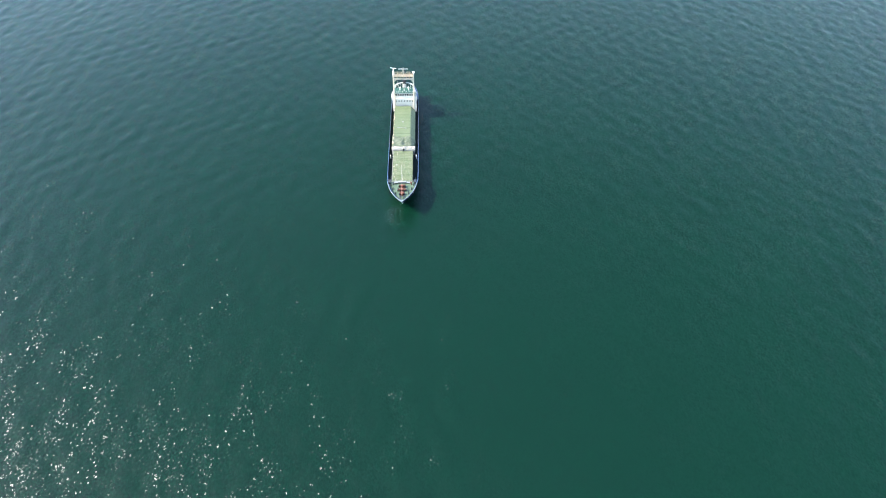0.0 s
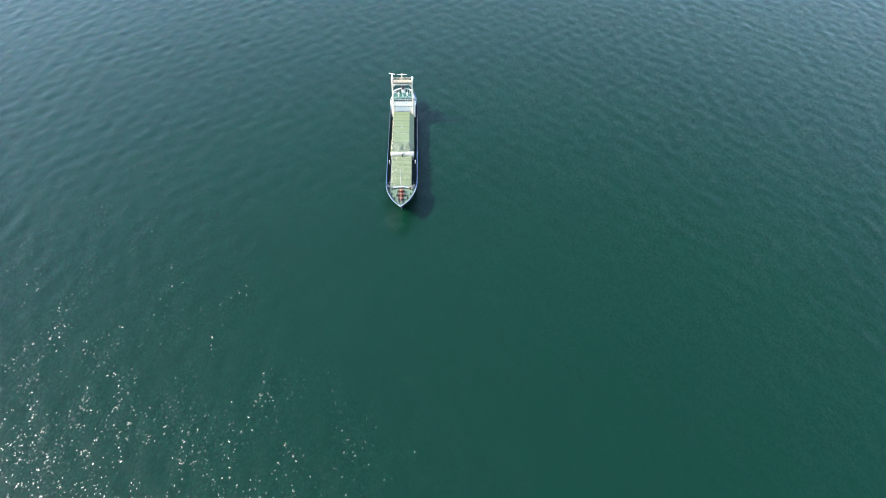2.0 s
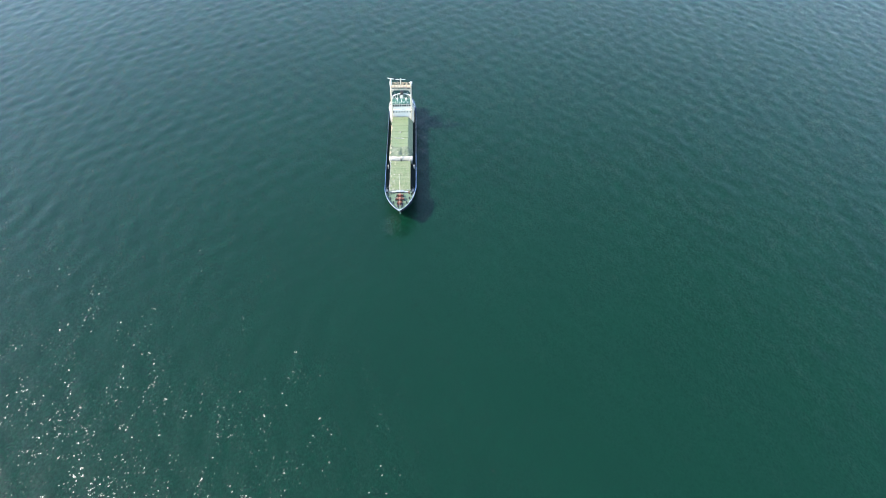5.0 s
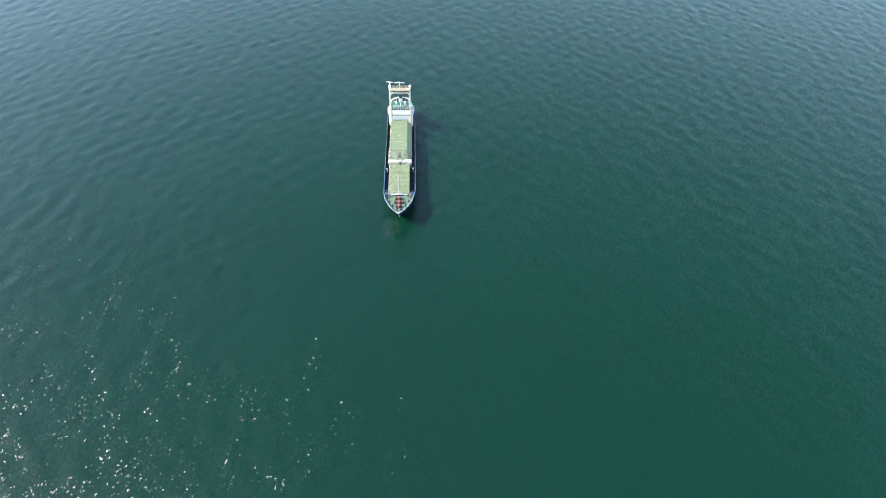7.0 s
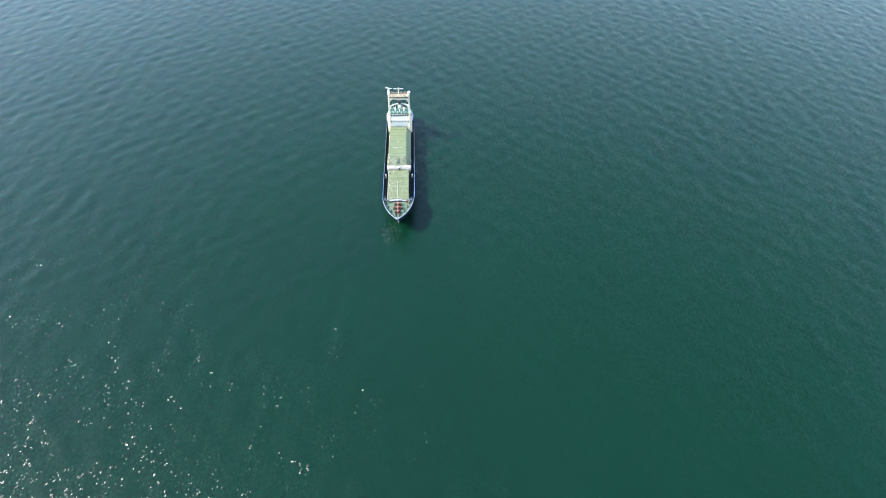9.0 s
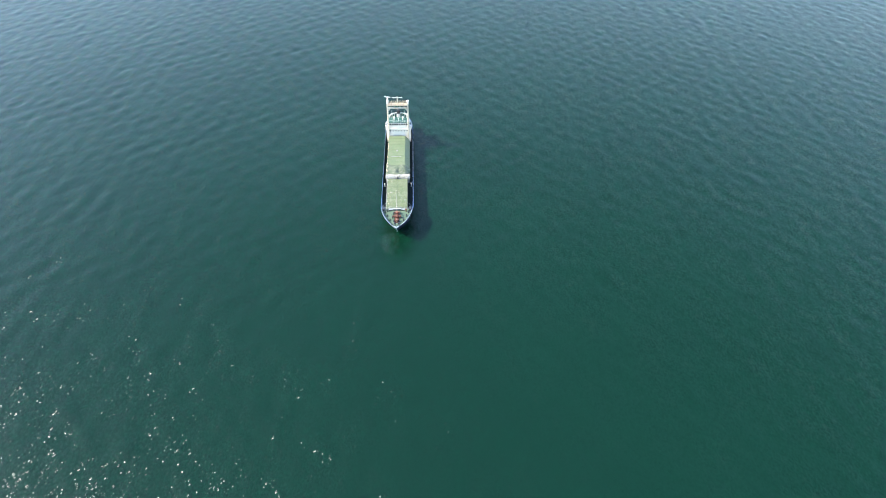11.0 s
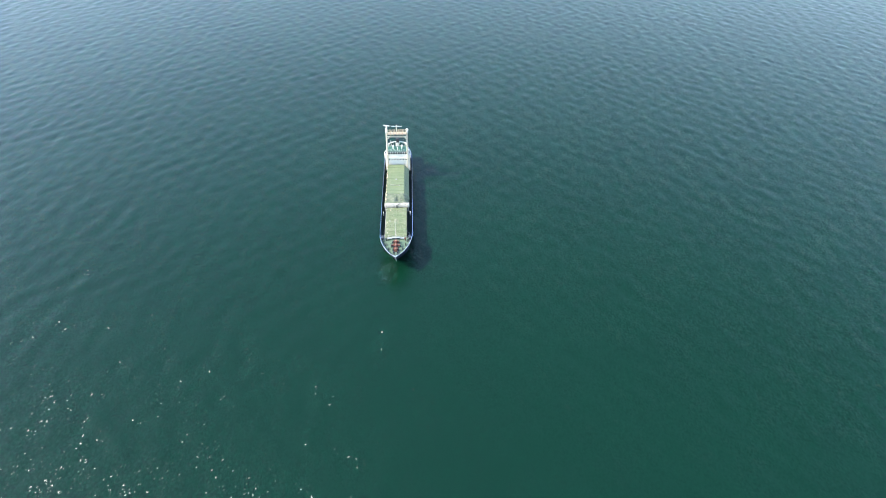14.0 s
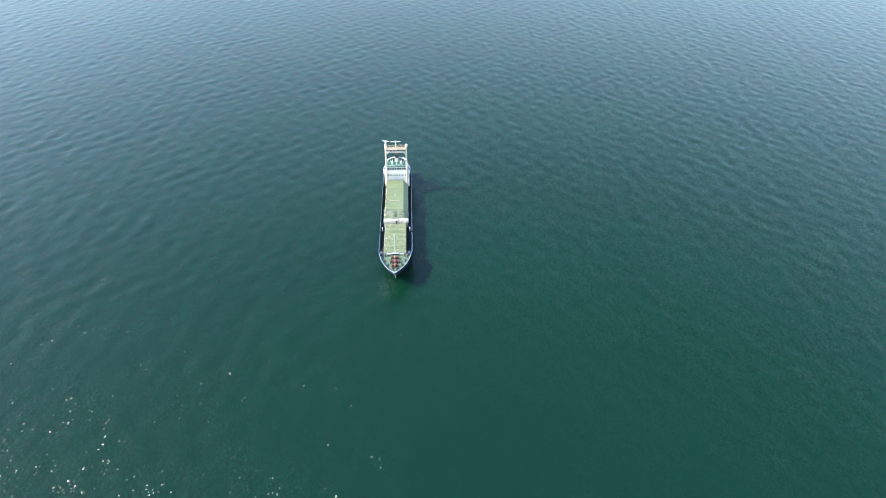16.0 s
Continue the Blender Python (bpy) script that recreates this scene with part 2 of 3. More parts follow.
def half_water(y):
    """Half breadth at the waterline."""
    if y < 22:
        return max(0.03, BEAM * (1 - (1 - (y + 0.9) / 22.9) ** 1.6))
    if y > 59:
        return BEAM * (1 - 0.5 * ((y - 59) / 13) ** 2)
    return BEAM


def rail_z(y):
    """Height of the bulwark's top."""
    if y < 10.5:
        return 7.2 - 0.075 * y
    if y < 13.5:
        k = (y - 10.5) / 3
        return 6.41 + (4.7 - 6.41) * k * k * (3 - 2 * k)
    return 4.7 if y < 60 else 4.7 + 0.05 * (y - 60)


def stations():
    a = [-0.9, -0.7, -0.4, 0.1, 0.7, 1.5, 2.3, 3.2, 4.2, 5.4, 6.8, 8.2, 9.4, 10.5, 11.3, 12, 12.7, 13.5, 15, 16.5, 19]
    return a + [22 + 4 * i for i in range(10)] + [62, 65, 67.5, 69.5, 71, LENGTH]


def shell(side, y, z):
    """The point of the hull's side at station y and height z."""
    k = max(0.0, min(1.0, z / rail_z(y)))
    kk = k ** 1.5
    w = half_water(y) * (1 - kk) + half_deck(y) * kk
    return Vector((side * w, y + RAKE * (1 - k) ** 0.9 * max(0, 1 - y / 11), z))


def build_ship():
    ship = new("cargo_ship")
    ship.location = BERTH
    tagged(ship, "blue cargo ship with pale green hatch covers on calm sea", "ship")

    # hull shell, both sides lofted from the rail to below the water
    bm = bmesh.new()
    levels = [1.0, 0.93, 0.82, 0.66, 0.48, 0.3, 0.14, 0.0, -0.2]
    rows = {}
    for side in (-1, 1):
        for i, y in enumerate(stations()):
            for j, k in enumerate(levels):
                top = rail_z(y)
                z = top * k if k >= 0 else -1.2
                kk = max(k, 0) ** 1.5
                w = half_water(y) * (1 - kk) + half_deck(y) * kk
                rake = RAKE * (1 - max(k, 0)) ** 0.9 * max(0, 1 - y / 11)
                rows[side, i, j] = bm.verts.new((side * w, y + rake, z))
    n, m = len(stations()), len(levels)
    for side in (-1, 1):
        for i in range(n - 1):
            for j in range(m - 1):
                q = [rows[side, i, j], rows[side, i + 1, j], rows[side, i + 1, j + 1], rows[side, i, j + 1]]
                bm.faces.new(q if side > 0 else q[::-1]).smooth = True
    for i, flip in ((0, False), (n - 1, True)):
        for j in range(m - 1):
            q = [rows[-1, i, j], rows[1, i, j], rows[1, i, j + 1], rows[-1, i, j + 1]]
            bm.faces.new(q[::-1] if flip else q)
    hull = part("hull", bm, HULL_NAVY, ship, "dark navy steel hull")

    # inner face and cap of the bulwark
    def strip(name, f0, f1, material, label=""):
        """A band along both sides, from the curve f0(side, y) to f1(side, y)."""
        b = bmesh.new()
        for side in (-1, 1):
            prev = None
            for y in stations():
                cur = [b.verts.new(f0(side, y)), b.verts.new(f1(side, y))]
                if prev:
                    b.faces.new((prev[0], cur[0], cur[1], prev[1]) if side > 0 else (prev[1], cur[1], cur[0], prev[0]))
                prev = cur
        return part(name, b, material, hull, label)

    def inset(y, d):
        return max(0.02, half_deck(y) - d)

    def inner(side, y, z):
        p = shell(side, y, z)
        return (side * max(0.02, abs(p.x) - 0.1), p.y + (0.25 if y < 1 else 0), z)

    strip("bulwark_lining", lambda s, y: inner(s, y, rail_z(y) - 0.003),
          lambda s, y: inner(s, y, 5.55 if y < 11 else 3.2), HULL_BLUE, "blue inner bulwark plating")
    # the cap rail has an upright edge and a flat top
    def cap(run, material, label):
        capb = bmesh.new()
        for side in (-1, 1):
            prev = None
            for y in run:
                o, i = half_deck(y) + 0.04, inset(y, 0.13 if y < 9.5 else 0.06)
                yo = y - (0.12 if y < -0.5 else 0)
                z = rail_z(y)
                cur = [capb.verts.new(p) for p in ((side * o, yo, z - 0.14), (side * o, yo, z + 0.05), (side * i, y + (0.35 if y < 0 else 0), z + 0.05),
                                                   (side * i, y + (0.35 if y < 0 else 0), z - 0.14))]
                if prev:
                    for a in range(4):
                        c = (a + 1) % 4
                        capb.faces.new((prev[a], prev[c], cur[c], cur[a]))
                prev = cur
        bmesh.ops.recalc_face_normals(capb, faces=capb.faces)
        return part("cap_rail", capb, material, hull, label)

    cap([y for y in stations() if y <= 9.5], BOW_WHITE, "white cap rail round the bow")
    cap([y for y in stations() if 9.3 <= y <= 34], PALE_BLUE, "pale blue cap rail")
    cap([y for y in stations() if y >= 34], GREY_BLUE, "weathered grey-blue cap rail")
    # painted strake under the rail: white round the bow, blue along the sides
    def strake(run, k1, material, label):
        b = bmesh.new()
        for side in (-1, 1):
            prev = None
            for y in run:
                cur = []
                for k in (0.985, k1):
                    kk = k ** 1.5
                    w = half_water(y) * (1 - kk) + half_deck(y) * kk + 0.035
                    rake = RAKE * (1 - k) ** 0.9 * max(0, 1 - y / 11)
                    cur.append(b.verts.new((side * w, y + rake - 0.03, rail_z(y) * k)))
                if prev:
                    b.faces.new((prev[0], prev[1], cur[1], cur[0]) if side < 0 else (prev[0], cur[0], cur[1], prev[1]))
                prev = cur
        return part("strake", b, material, hull, label)

    strake([y for y in stations() if y <= 9.5], 0.92, BOW_WHITE, "white strake round the bow")
    strake([y for y in stations() if y >= 9.3], 0.72, HULL_BLUE, "blue strake")

    # stem bar, worn pale where the cable rubs it
    bm = bmesh.new()
    edge = [Vector((0, -0.95 + RAKE * (1 - k) ** 0.9, rail_z(-0.9) * k)) for k in (0.97, 0.85, 0.7, 0.55, 0.4, 0.25, 0.1)]
    for a, b in zip(edge, edge[1:]):
        tube(a, b, 0.13, seg=8, bm=bm)
    part("stem_bar", bm, GREY_STEEL, hull, "pale worn stem bar")

    # decks
    def deck(name, y0, y1, z, material, label):
        left = []
        for i in range(29):
            p = shell(-1, y0 + (y1 - y0) * i / 28, z - 0.1)
            left.append((min(-0.02, p.x + 0.06), p.y))
        return part(name, prism(left + [(-x, y) for x, y in left[::-1]], z - 0.1, z), material, hull, label)

    # the side deck's shade is painted into its colour
    deck("main_deck", 10.6, 71.7, 3.3, SHADE_DARK, "green side deck, the shade of bulwark and hatches painted in")
    deck("forecastle_deck", -0.5, 10.6, 5.7, DECK_GREEN, "faded green forecastle deck")
    part("forecastle_bulkhead", box(-4.25, 4.25, 10.45, 10.62, 3.3, 5.62, 0), GREY_STEEL, hull)
    return ship, hull


SHIP, HULL = build_ship()


def hatches(ship):
    # forward hold: coaming and one folding panel after another
    fore = part("forward_coaming", box(-3.75, 3.5, 10.9, 28.8, 3.3, 4.75, 0.05), DECK_GREEN, ship, "green hatch coaming")
    edges = [10.75 + 18.1 * i / 12 for i in range(13)]
    for i, s in [(i, s) for i in range(12) for s in (-1, 1)]:
        part("hatch_panel", box(-3.74 if s < 0 else 0.02, -0.02 if s < 0 else 3.5, edges[i] + 0.025, edges[i + 1] - 0.025, 4.76, 5.12 + (0.03 if i % 2 else 0), 0.05), PALE_GREEN, fore, "faded pale green hatch panel")
        for f in (0.3, 0.7):
            y = edges[i] + f * (edges[i + 1] - edges[i])
            part("rib", box(-3.6 if s < 0 else 0.15, -0.15 if s < 0 else 3.36, y - 0.07, y + 0.07, 5.10, 5.24, 0.02), PALE_GREEN, fore)
    for s in (-1, 1):
        # right bar is near black to paint in the shadow gap along the covers
        part("edge_bar", box(-3.86 if s < 0 else 3.52, -3.75 if s < 0 else 3.63, 10.8, 28.8, 4.5, 5.2, 0.03), WORN_WHITE if s < 0 else SHADE_DARK, fore)
    # white bulkhead at the step between the holds
    part("step_bulkhead", box(-4.2, 4.2, 28.95, 29.55, 3.3, 6.3, 0.05), WORN_WHITE, ship, "white bulkhead at the step between the hatches")
    # buckled white sheeting lashed over its top
    bm = bmesh.new()
    nx, ny = 40, 6
    grid = []
    for j in range(ny + 1):
        v = j / ny
        row = []
        for i in range(nx + 1):
            x = -4.35 + 8.7 * i / nx
            lift = 0.32 * noise.noise(Vector((x * 0.8, v * 1.5, 4))) + 0.2 * noise.noise(Vector((x * 2.6, v * 4, 9)))
            y = 28.8 + 0.85 * v + 0.22 * noise.noise(Vector((x * 0.7, v, 2)))
            row.append(bm.verts.new((x, y, 5.85 + 0.75 * math.sin(min(1.0, v * 1.5) * math.pi / 2) + lift)))
        grid.append(row)
    for j in range(ny):
        for i in range(nx):
            bm.faces.new((grid[j][i], grid[j][i + 1], grid[j + 1][i + 1], grid[j + 1][i])).smooth = True
    low = bmesh.ops.extrude_edge_only(bm, edges=[e for e in bm.edges if e.is_boundary])["geom"]
    for v in low:
        if isinstance(v, bmesh.types.BMVert):
            v.co.z -= 0.5
    sheet = part("sheeting", bm, SHEET_WHITE, None, "buckled dirty white sheeting over the step between hatches")
    tagged(sheet, category="sheeting").location = BERTH
    part("bulkhead_post", box(-0.2, 0.2, 28.55, 28.83, 5.1, 6.3, 0.04), BLACK, ship, "small dark vent")
    # after hold: higher covers with a sloping side sheet
    aft = part("after_coaming", box(-4.0, 4.0, 29.65, 56.0, 3.3, 4.48, 0.05), DECK_GREEN, ship, "green hatch coaming")
    edges = [35.6 + 20.3 * i / 10 for i in range(11)]
    for i in range(10):
        bm = bmesh.new()
        y0, y1 = edges[i] + 0.025, edges[i + 1] - 0.025
        top = 6.55 + (0.03 if i % 2 else 0)
        sec = [(-4.1, 4.5), (4.3, 4.5), (4.28, 4.6), (2.5, top), (-4.05, top)]
        a = [bm.verts.new((x, y0, z)) for x, z in sec]
        b = [bm.verts.new((x, y1, z)) for x, z in sec]
        bm.faces.new(a), bm.faces.new(b[::-1])
        for k in range(5):
            bm.faces.new((a[k], b[k], b[(k + 1) % 5], a[(k + 1) % 5]))
        bmesh.ops.recalc_face_normals(bm, faces=bm.faces)
        bmesh.ops.bevel(bm, geom=bm.edges[:], offset=0.04, segments=1, affect="EDGES")
        part("hatch_panel", bm, HATCH_GREEN, aft, "pale green hatch panel")
    # crumpled tarpaulin over the front of the after covers
    bm = bmesh.new()
    nx, ny = 26, 20
    grid = []
    for j in range(ny + 1):
        y = 29.62 + 6.2 * j / ny
        row = []
        for i in range(nx + 1):
            x = -4.3 + 8.7 * i / nx
            z = 6.62 + 0.42 * noise.noise(Vector((x * 0.5, y * 0.55, 3))) + 0.30 * noise.noise(Vector((x * 1.3, y * 1.5, 8)))
            if x > 2.6:
                z -= (x - 2.6) * 1.05
            # the sheet sags between the bulkhead and the covers, deepest to one side of the middle fold
            dip = max(0.0, min(1.0, (x + 0.6) / 0.9)) * max(0.0, 1 - ((y - 32.2) / 1.9) ** 2)
            z -= 0.75 * dip
            row.append(bm.verts.new((x, y + 0.15 * noise.noise(Vector((x, y, 1))), z)))
        grid.append(row)
    for j in range(ny):
        for i in range(nx):
            bm.faces.new((grid[j][i], grid[j][i + 1], grid[j + 1][i + 1], grid[j + 1][i])).smooth = True
    rim = [e for e in bm.edges if e.is_boundary]
    low = bmesh.ops.extrude_edge_only(bm, edges=rim)["geom"]
    for v in low:
        if isinstance(v, bmesh.types.BMVert):
            v.co.z = 4.55
    tarp = part("tarpaulin", bm, TARP, None, "crumpled pale green tarpaulin over the after hatch")
    tagged(tarp, category="tarpaulin").location = BERTH
    spar = part("spar", tube((-2.6, 41.2, 6.72), (1.1, 40.8, 6.72), 0.10), WORN_WHITE, None, "white painted spar lying across the hatch covers")
    tagged(spar, category="spar").location = BERTH
    rng = random.Random(3)
    for i in range(30):
        y = 30.5 + 25 * rng.random()
        w, x = rng.uniform(0.06, 0.16), -4.0 + rng.uniform(-0.1, 0.3)
        part("lashing", box(x - w, x + w, y, y + rng.uniform(0.2, 0.7), 6.5, 6.7 + 0.1 * rng.random(), 0.03), TAN, aft)
    for i in range(26):
        y = 12 + 16 * rng.random()
        w, x = rng.uniform(0.05, 0.14), -3.5 + 1.6 * rng.random() ** 2
        part("lashing", box(x - w, x + w, y, y + rng.uniform(0.15, 0.5), 5.12, 5.26, 0.03), rng.choice((TAN, WORN_WHITE, TARP)), fore)
    part("vent_cap", ball(-0.5, 45.0, 6.7, 0.32, 0.6), WORN_WHITE, ship, "white mushroom vent cap")


hatches(SHIP)


def superstructure(ship):
    # lower tiers
    house = part("deckhouse", prism([(-4.8, 57.0), (4.8, 57.0), (4.8, 60.0), (3.4, 65.0), (-3.4, 65.0), (-4.8, 60.0)], 3.3, 9.0), WHITE, ship, "white steel deckhouse with rows of small windows")
    for k in range(7):
        x = -3.3 + k * 1.1
        part("window", box(x - 0.22, x + 0.22, 56.93, 57.02, 7.95, 8.45, 0.02), GLASS, house)
    wing = [(-5.1, 56.7), (5.1, 56.7), (5.1, 58.6), (3.4, 64.4), (-3.4, 64.4), (-5.1, 58.6)]
    bridge = part("bridge_deck", prism(wing, 9.0, 9.25), WHITE, ship, "white bridge deck with wings")
    part("deck_covering", prism([(-3.8, 60.9), (3.8, 60.9), (3.2, 64.2), (-3.2, 64.2)], 9.25, 9.28), ROOF_GREEN, bridge, "green deck covering")
    # bulwark round the bridge wings
    for s in (-1, 1):
        bm = box(min(s * 3.9, s * 5.1), max(s * 3.9, s * 5.1), 56.7, 56.85, 9.25, 10.5, 0.03)
        box(min(s * 4.98, s * 5.1), max(s * 4.98, s * 5.1), 56.85, 58.6, 9.25, 10.5, 0.03, bm)
        part("wing_bulwark", bm, WHITE, bridge)
        part("wing_rail", tube((s * 5.05, 58.6, 10.4), (s * 3.6, 63.4, 10.9), 0.12), WHITE, bridge)
    wheel = part("wheelhouse", prism([(-3.9, 57.2), (3.9, 57.2), (3.9, 60.2), (3.3, 60.8), (-3.3, 60.8), (-3.9, 60.2)], 9.25, 11.7), WHITE, ship, "white wheelhouse")
    for k in range(8):
        x = -3.2 + k * 6.4 / 7
        part("window", box(x - 0.33, x + 0.33, 57.12, 57.23, 10.55, 11.3, 0.02), GLASS, wheel)
    roof = [(-4.0, 57.0), (4.0, 57.0)]
    arc = [(4.0 * math.cos(a), 60.4 + 3.6 * math.sin(a)) for a in [math.pi * i / 14 for i in range(15)]]
    part("wheelhouse_roof", prism(roof + [(4.0, 60.3), (3.4, 61.0), (-3.4, 61.0), (-4.0, 60.3)], 11.7, 11.85), ROOF_GREEN, wheel, "green painted wheelhouse roof")
    # curved white coaming behind the roof
    bm = bmesh.new()
    for (x0, y0), (x1, y1) in zip(arc, arc[1:]):
        tube((x0, y0, 12.3), (x1, y1, 12.3), 0.2, seg=6, bm=bm)
        tube((x0, y0, 9.25), (x0, y0, 12.3), 0.05, seg=5, bm=bm)
    part("curved_duct", bm, WHITE, wheel, "white curved duct round the funnel")
    for s in (-1, 1):
        bm = tube((s * 1.7, 59.2, 11.85), (s * 1.7, 59.2, 12.9), 0.22)
        ball(s * 1.7, 59.2, 12.95, 0.42, 0.6, bm)
        part("roof_vent", bm, WHITE, wheel, "white mushroom vent")
    part("compass_stand", tube((0, 58.3, 11.85), (0, 58.3, 12.9), 0.16), WHITE, wheel)
    railing([(-3.9, 57.1, 11.85), (3.9, 57.1, 11.85)], 0.9, "roof_rail", WHITE, wheel)
    # funnel
    fun = part("funnel", box(-0.6, 0.6, 62.6, 64.3, 9.0, 12.7, 0.2), WHITE, ship, "white funnel with a black top")
    part("funnel_top", box(-0.62, 0.62, 62.5, 64.3, 12.5, 14.2, 0.15), BLACK, fun, "black funnel top")
    for s in (-1, 1):
        part("exhaust_pipe", tube((s * 0.22, 63.4, 13.9), (s * 0.22, 63.5, 14.5), 0.15), BLACK, fun)
    for s in (-1, 1):
        bm = tube((s * 2.3, 62.0, 9.25), (s * 2.3, 62.0, 10.9), 0.26)
        tube((s * 2.3, 62.0, 10.8), (s * 2.3, 61.3, 11.1), 0.34, 0.42, bm=bm)
        part("cowl_vent", bm, WHITE, ship, "white cowl ventilator")
        part("stair", box(min(s * 1.2, s * 1.7), max(s * 1.2, s * 1.7), 61.1, 62.2, 9.28, 10.6, 0.05), DARK_STEEL, ship, "dark steel stair to the roof")
        part("life_raft", tube((s * 4.3, 60.6, 9.75), (s * 4.05, 61.9, 9.75), 0.34, seg=12), WHITE, ship, "white life raft canister")
    # goalpost mast
    mast = new("goalpost_mast")
    mast.parent = ship
    tagged(mast, "cream goalpost mast carrying radars and domes")
    for s in (-1, 1):
        part("mast_post", tube((s * 3.85, 56.5, 3.3), (s * 3.85, 56.3, 20.4), 0.33, 0.27, 14), CREAM, mast, "cream steel post")
    part("crossbeam", box(-3.8, 3.8, 56.0, 56.6, 18.35, 18.8, 0.08), CREAM, mast)
    for s in (-1, 1):
        part("knee", tube((s * 3.75, 56.3, 17.3), (s * 2.9, 56.3, 18.4), 0.2, seg=8), CREAM, mast)
        part("neck", tube((s * 3.95, 56.3, 20.3), (s * 3.95, 56.3, 21.1), 0.3, 0.22), WHITE, mast)
    for x in (-2.4, -1.2, 0, 1.2, 2.4):
        part("platform_stay", tube((x, 55.8, 18.8), (x, 55.8, 20.9), 0.09, seg=6), TAN, mast)
    part("mast_platform", box(-3.7, 3.7, 55.6, 57.4, 19.75, 19.9, 0.03), TAN, mast, "tan working platform")
    railing([(-3.7, 55.6, 19.9), (3.7, 55.6, 19.9), (3.7, 57.4, 19.9), (-3.7, 57.4, 19.9)], 1.0, "platform_rail", TAN, mast, closed=True, r=0.05)
    part("topmast", tube((0, 56.3, 19.9), (0, 56.3, 23.3), 0.16), CREAM, mast)
    part("yard", box(-1.9, 1.9, 56.22, 56.38, 22.75, 22.92, 0.03), WHITE, mast)
    part("dome", ball(3.95, 56.3, 21.4, 0.52, 0.9), WHITE, mast, "white satellite dome")
    part("radar_pedestal", box(-4.2, -3.4, 55.9, 56.7, 20.4, 21.8, 0.12), WHITE, mast)
    part("radar_scanner", box(-1.2, 1.2, -0.11, 0.11, -0.10, 0.10, 0.04), WHITE, mast, "white radar scanner bar").matrix_local = pose(-3.7, 56.3, 23.15, 0, 0, -18)
    part("scanner_motor", tube((-3.7, 56.3, 21.9), (-3.7, 56.3, 23.0), 0.25), WHITE, mast)
    for x, h in ((-2.6, 3.4), (2.5, 3.4), (3.2, 2.4)):
        part("whip_antenna", tube((x, 60.2, 11.85), (x, 60.2, 11.85 + h), 0.04, 0.02, 6), WHITE, wheel)
    # low after house and poop
    part("after_house", box(-3.6, 3.6, 65.05, 69.5, 3.3, 5.8, 0.08), WHITE, ship, "low white after house")
    railing([(-3.8, 71.6, 3.3), (3.8, 71.6, 3.3)], 1.0, "stern_rail", WHITE, ship)


superstructure(SHIP)


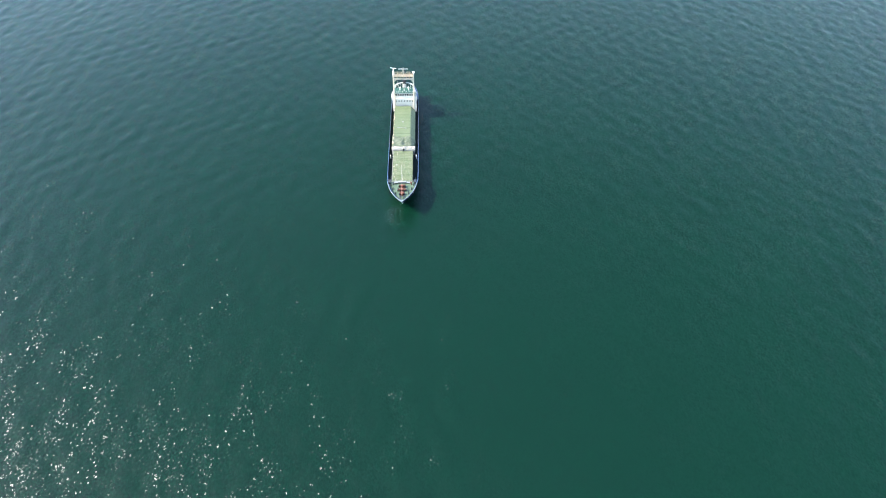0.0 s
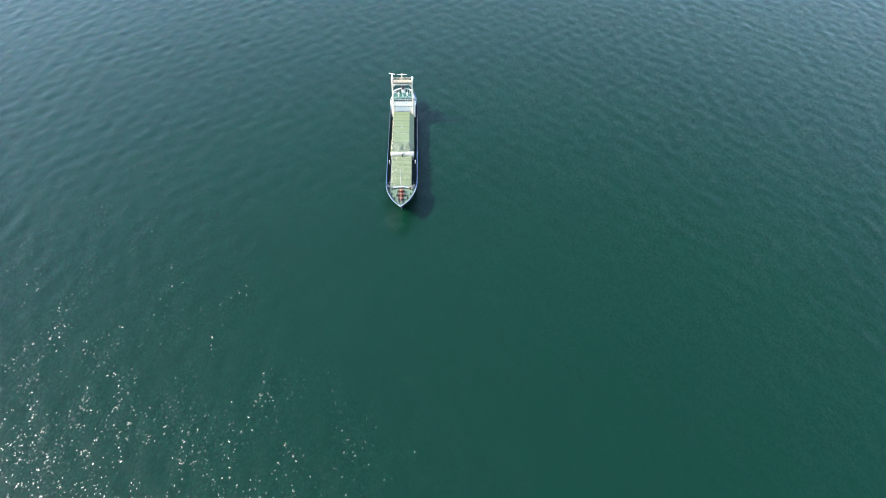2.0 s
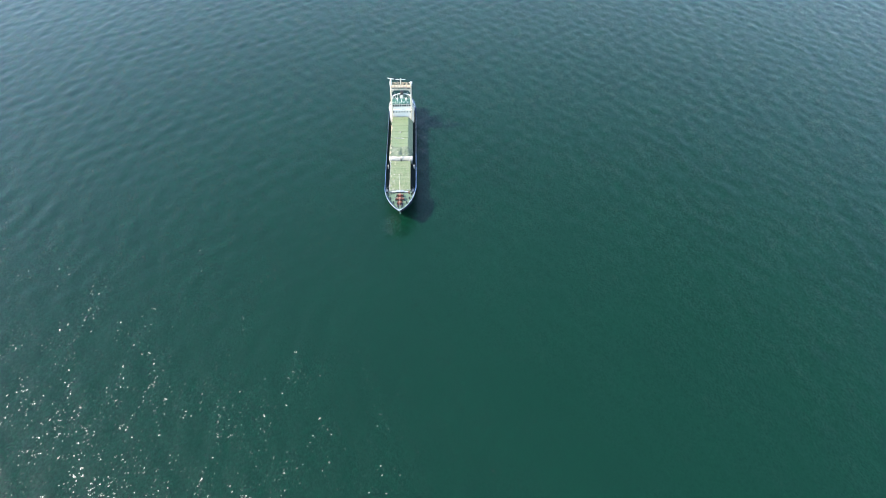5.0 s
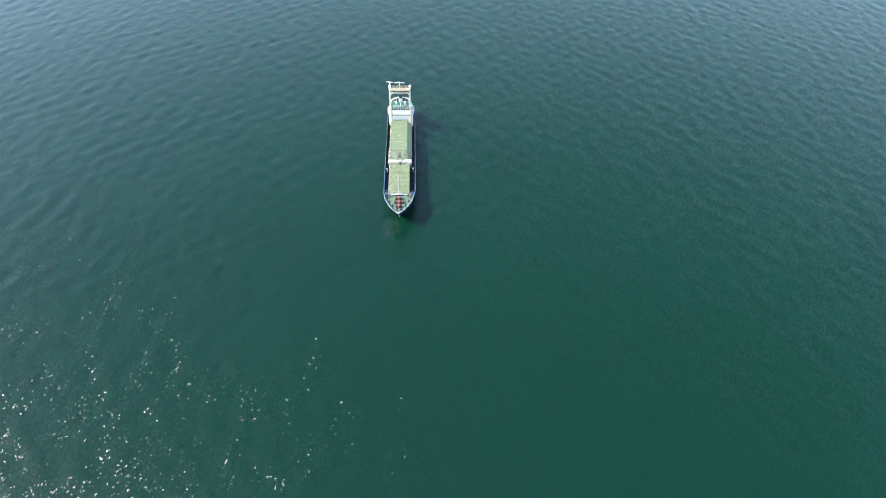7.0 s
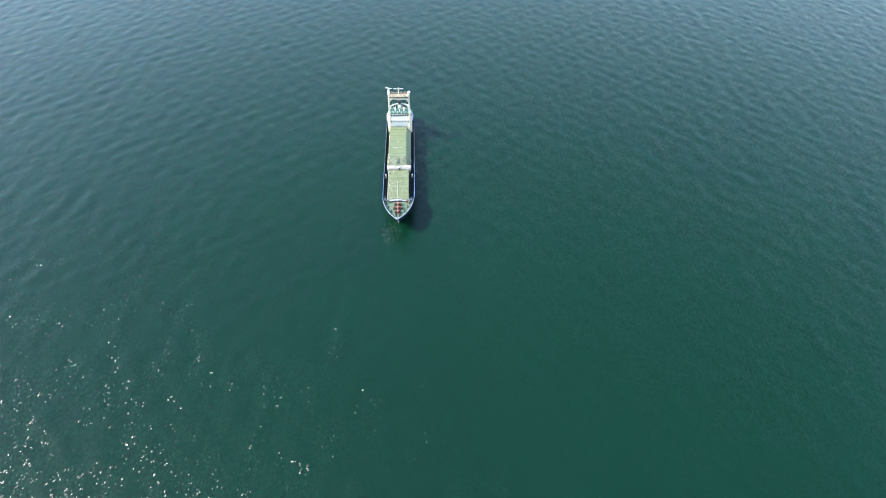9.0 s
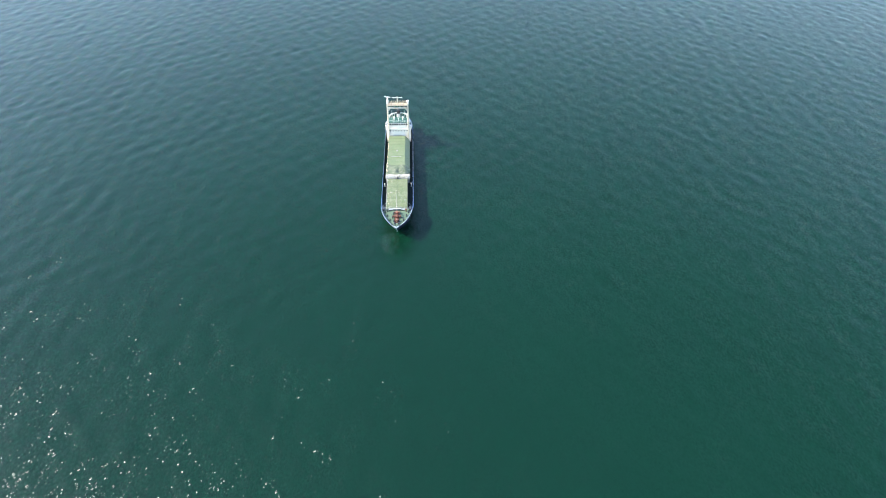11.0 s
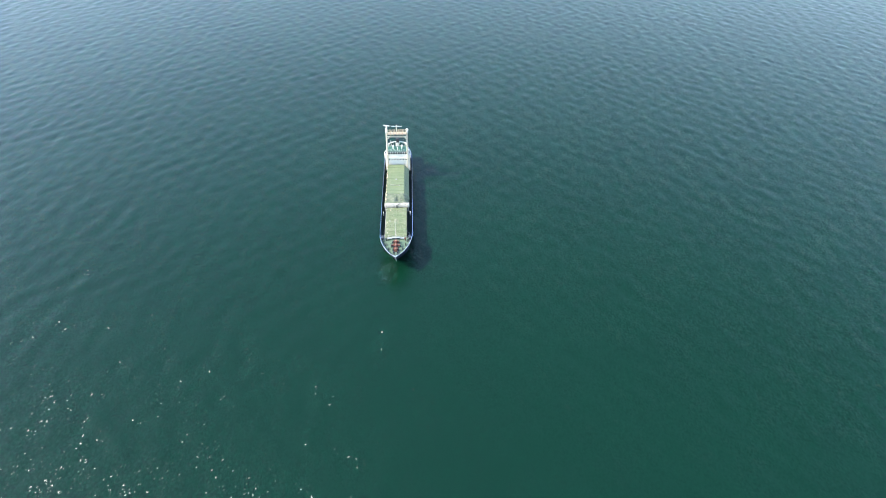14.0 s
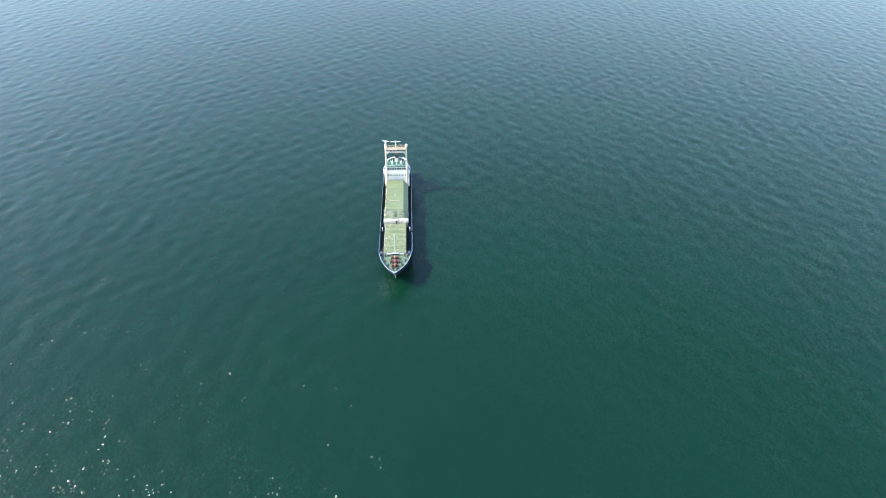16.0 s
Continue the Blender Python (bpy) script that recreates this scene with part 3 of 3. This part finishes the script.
def forecastle(ship):
    # windlass in three ranks
    wl = new("windlass")
    wl.parent = ship
    tagged(wl, "red-brown anchor windlass")
    part("bedplate", box(-0.8, 0.8, 3.4, 8.7, 5.7, 5.82, 0.04), RED_OXIDE, wl)
    for y, w, r in ((8.0, 0.95, 0.42), (6.0, 1.3, 0.48), (4.0, 0.75, 0.36)):
        part("shaft", tube((-w - 0.25, y, 6.4), (w + 0.25, y, 6.4), 0.11, seg=10), DARK_STEEL, wl, "dark steel shaft")
        for s in (-1, 1):
            bm = tube((s * 0.42, y, 6.4), (s * w, y, 6.4), 0.62 * r, seg=12)
            for x in (0.42, w):
                tube((s * x - 0.05, y, 6.4), (s * x + 0.05, y, 6.4), r, seg=14, bm=bm)
            part("drum", bm, RED_OXIDE, wl, "red-brown mooring drum")
            part("bearing", box(s * (w + 0.2) - 0.1, s * (w + 0.2) + 0.1, y - 0.3, y + 0.3, 5.7, 6.5, 0.04), DARK_STEEL, wl)
        part("gearbox", box(-0.34, 0.34, y - 0.55, y + 0.45, 5.8, 6.85, 0.1), ORANGE, wl, "orange-brown gearbox")
    for s in (-1, 1):
        bm = bmesh.new()
        for i in range(14):
            y = 5.4 - i * 0.3
            tube((s * (0.75 - 0.025 * i), y, 5.86), (s * (0.74 - 0.025 * i), y - 0.24, 5.86), 0.09 if i % 2 else 0.13, seg=6, bm=bm)
        part("deck_chain", bm, DARK_STEEL, wl, "rusty anchor chain on deck")
    for s in (-1, 1):
        part("chain_stopper", box(min(s * 0.5, s * 0.9), max(s * 0.5, s * 0.9), 2.7, 3.4, 5.7, 6.15, 0.05), DARK_STEEL, wl, "dark chain stopper")
        part("brake_wheel", tube((s * 1.5, 6.9, 6.2), (s * 1.5, 7.0, 6.3), 0.32, seg=12), DARK_STEEL, wl)
        for x, y in ((2.2, 4.4), (3.2, 6.6), (3.9, 8.6)):
            bm = tube((s * x, y, 5.7), (s * x, y, 6.25), 0.17)
            tube((s * x, y + 0.55, 5.7), (s * x, y + 0.55, 6.25), 0.17, bm=bm)
            part("bollard", bm, BLACK, ship, "black mooring bollard")
        part("side_locker", box(min(s * 4.1, s * 4.9), max(s * 4.1, s * 4.9), 9.7, 11.2, 5.3, 6.5, 0.06), DARK_STEEL, ship, "dark deck locker")
        bm = tube((s * 4.75, 26.6, 3.3), (s * 4.75, 26.6, 4.8), 0.16)
        ball(s * 4.75, 26.6, 4.85, 0.20, 0.7, bm)
        part("deck_vent", bm, WHITE, ship, "white mushroom deck vent")
    for x0, x1, h in ((-2.7, -1.45, 6.2), (-1.3, 1.3, 6.4), (1.5, 2.6, 6.1)):
        locker = part("hatch_end_locker", box(x0, x1, 9.75, 10.35, 5.7, h, 0.06), DARK_STEEL, ship, "grey locker at the hatch end")
        part("lid", box(x0 - 0.05, x1 + 0.05, 9.7, 10.38, h, h + 0.06, 0.02), GREY_STEEL, locker)
    for s in (-1, 1):
        bm = tube((s * 3.1, 9.3, 5.7), (s * 3.1, 9.3, 6.6), 0.2)
        ball(s * 3.1, 9.3, 6.65, 0.34, 0.6, bm)
        part("deck_vent", bm, RED_OXIDE if s > 0 else DARK_STEEL, ship, "mushroom vent on the forecastle")
    railing([(-3.9, 10.45, 5.7), (3.9, 10.45, 5.7)], 1.0, "break_rail", GREY_STEEL, ship, r=0.03)
    # foremast with its stays
    fm = part("foremast", tube((0, 10.2, 5.7), (0, 10.2, 13.4), 0.10, 0.05, 12), CREAM, ship, "white foremast")
    part("mast_light", box(-0.12, 0.12, 10.08, 10.32, 13.4, 13.7, 0.03), CREAM, fm)
    for x, y in ((-5.2, 13.0), (5.2, 13.0), (0.0, 0.8)):
        part("stay", tube((0, 10.2, 12.8), (x, y, rail_z(y)), 0.018, seg=5), GREY_STEEL, fm)
    part("stem_anchor", box(-0.95, -0.7, 2.6, 3.4, 3.9, 4.9, 0.05), DARK_STEEL, ship)


forecastle(SHIP)


def foam():
    """A thin pale streaky film, added for the lighter smear on the water beside the stem."""
    bm = bmesh.new()
    rng = random.Random(5)
    ring = []
    for k in range(28):
        a = k * math.tau / 28
        r = 1 + 0.12 * rng.random()
        ring.append((-2.6 + 3.6 * r * math.cos(a), -0.6 + 6.2 * r * math.sin(a)))
    prism(ring, 0.22, 0.225, bm)
    tagged(part("foam", bm, SMEAR, None, "thin pale streaky film on water beside the bow"), category="foam", kind="stuff")


foam()


def motions():
    """The wave pattern runs on before the wind; the ship lies still."""
    walk(SEA, [(0.0, pose(0, 0, 0)), (16.0, pose(43.0, 44.0, 0))])


motions()
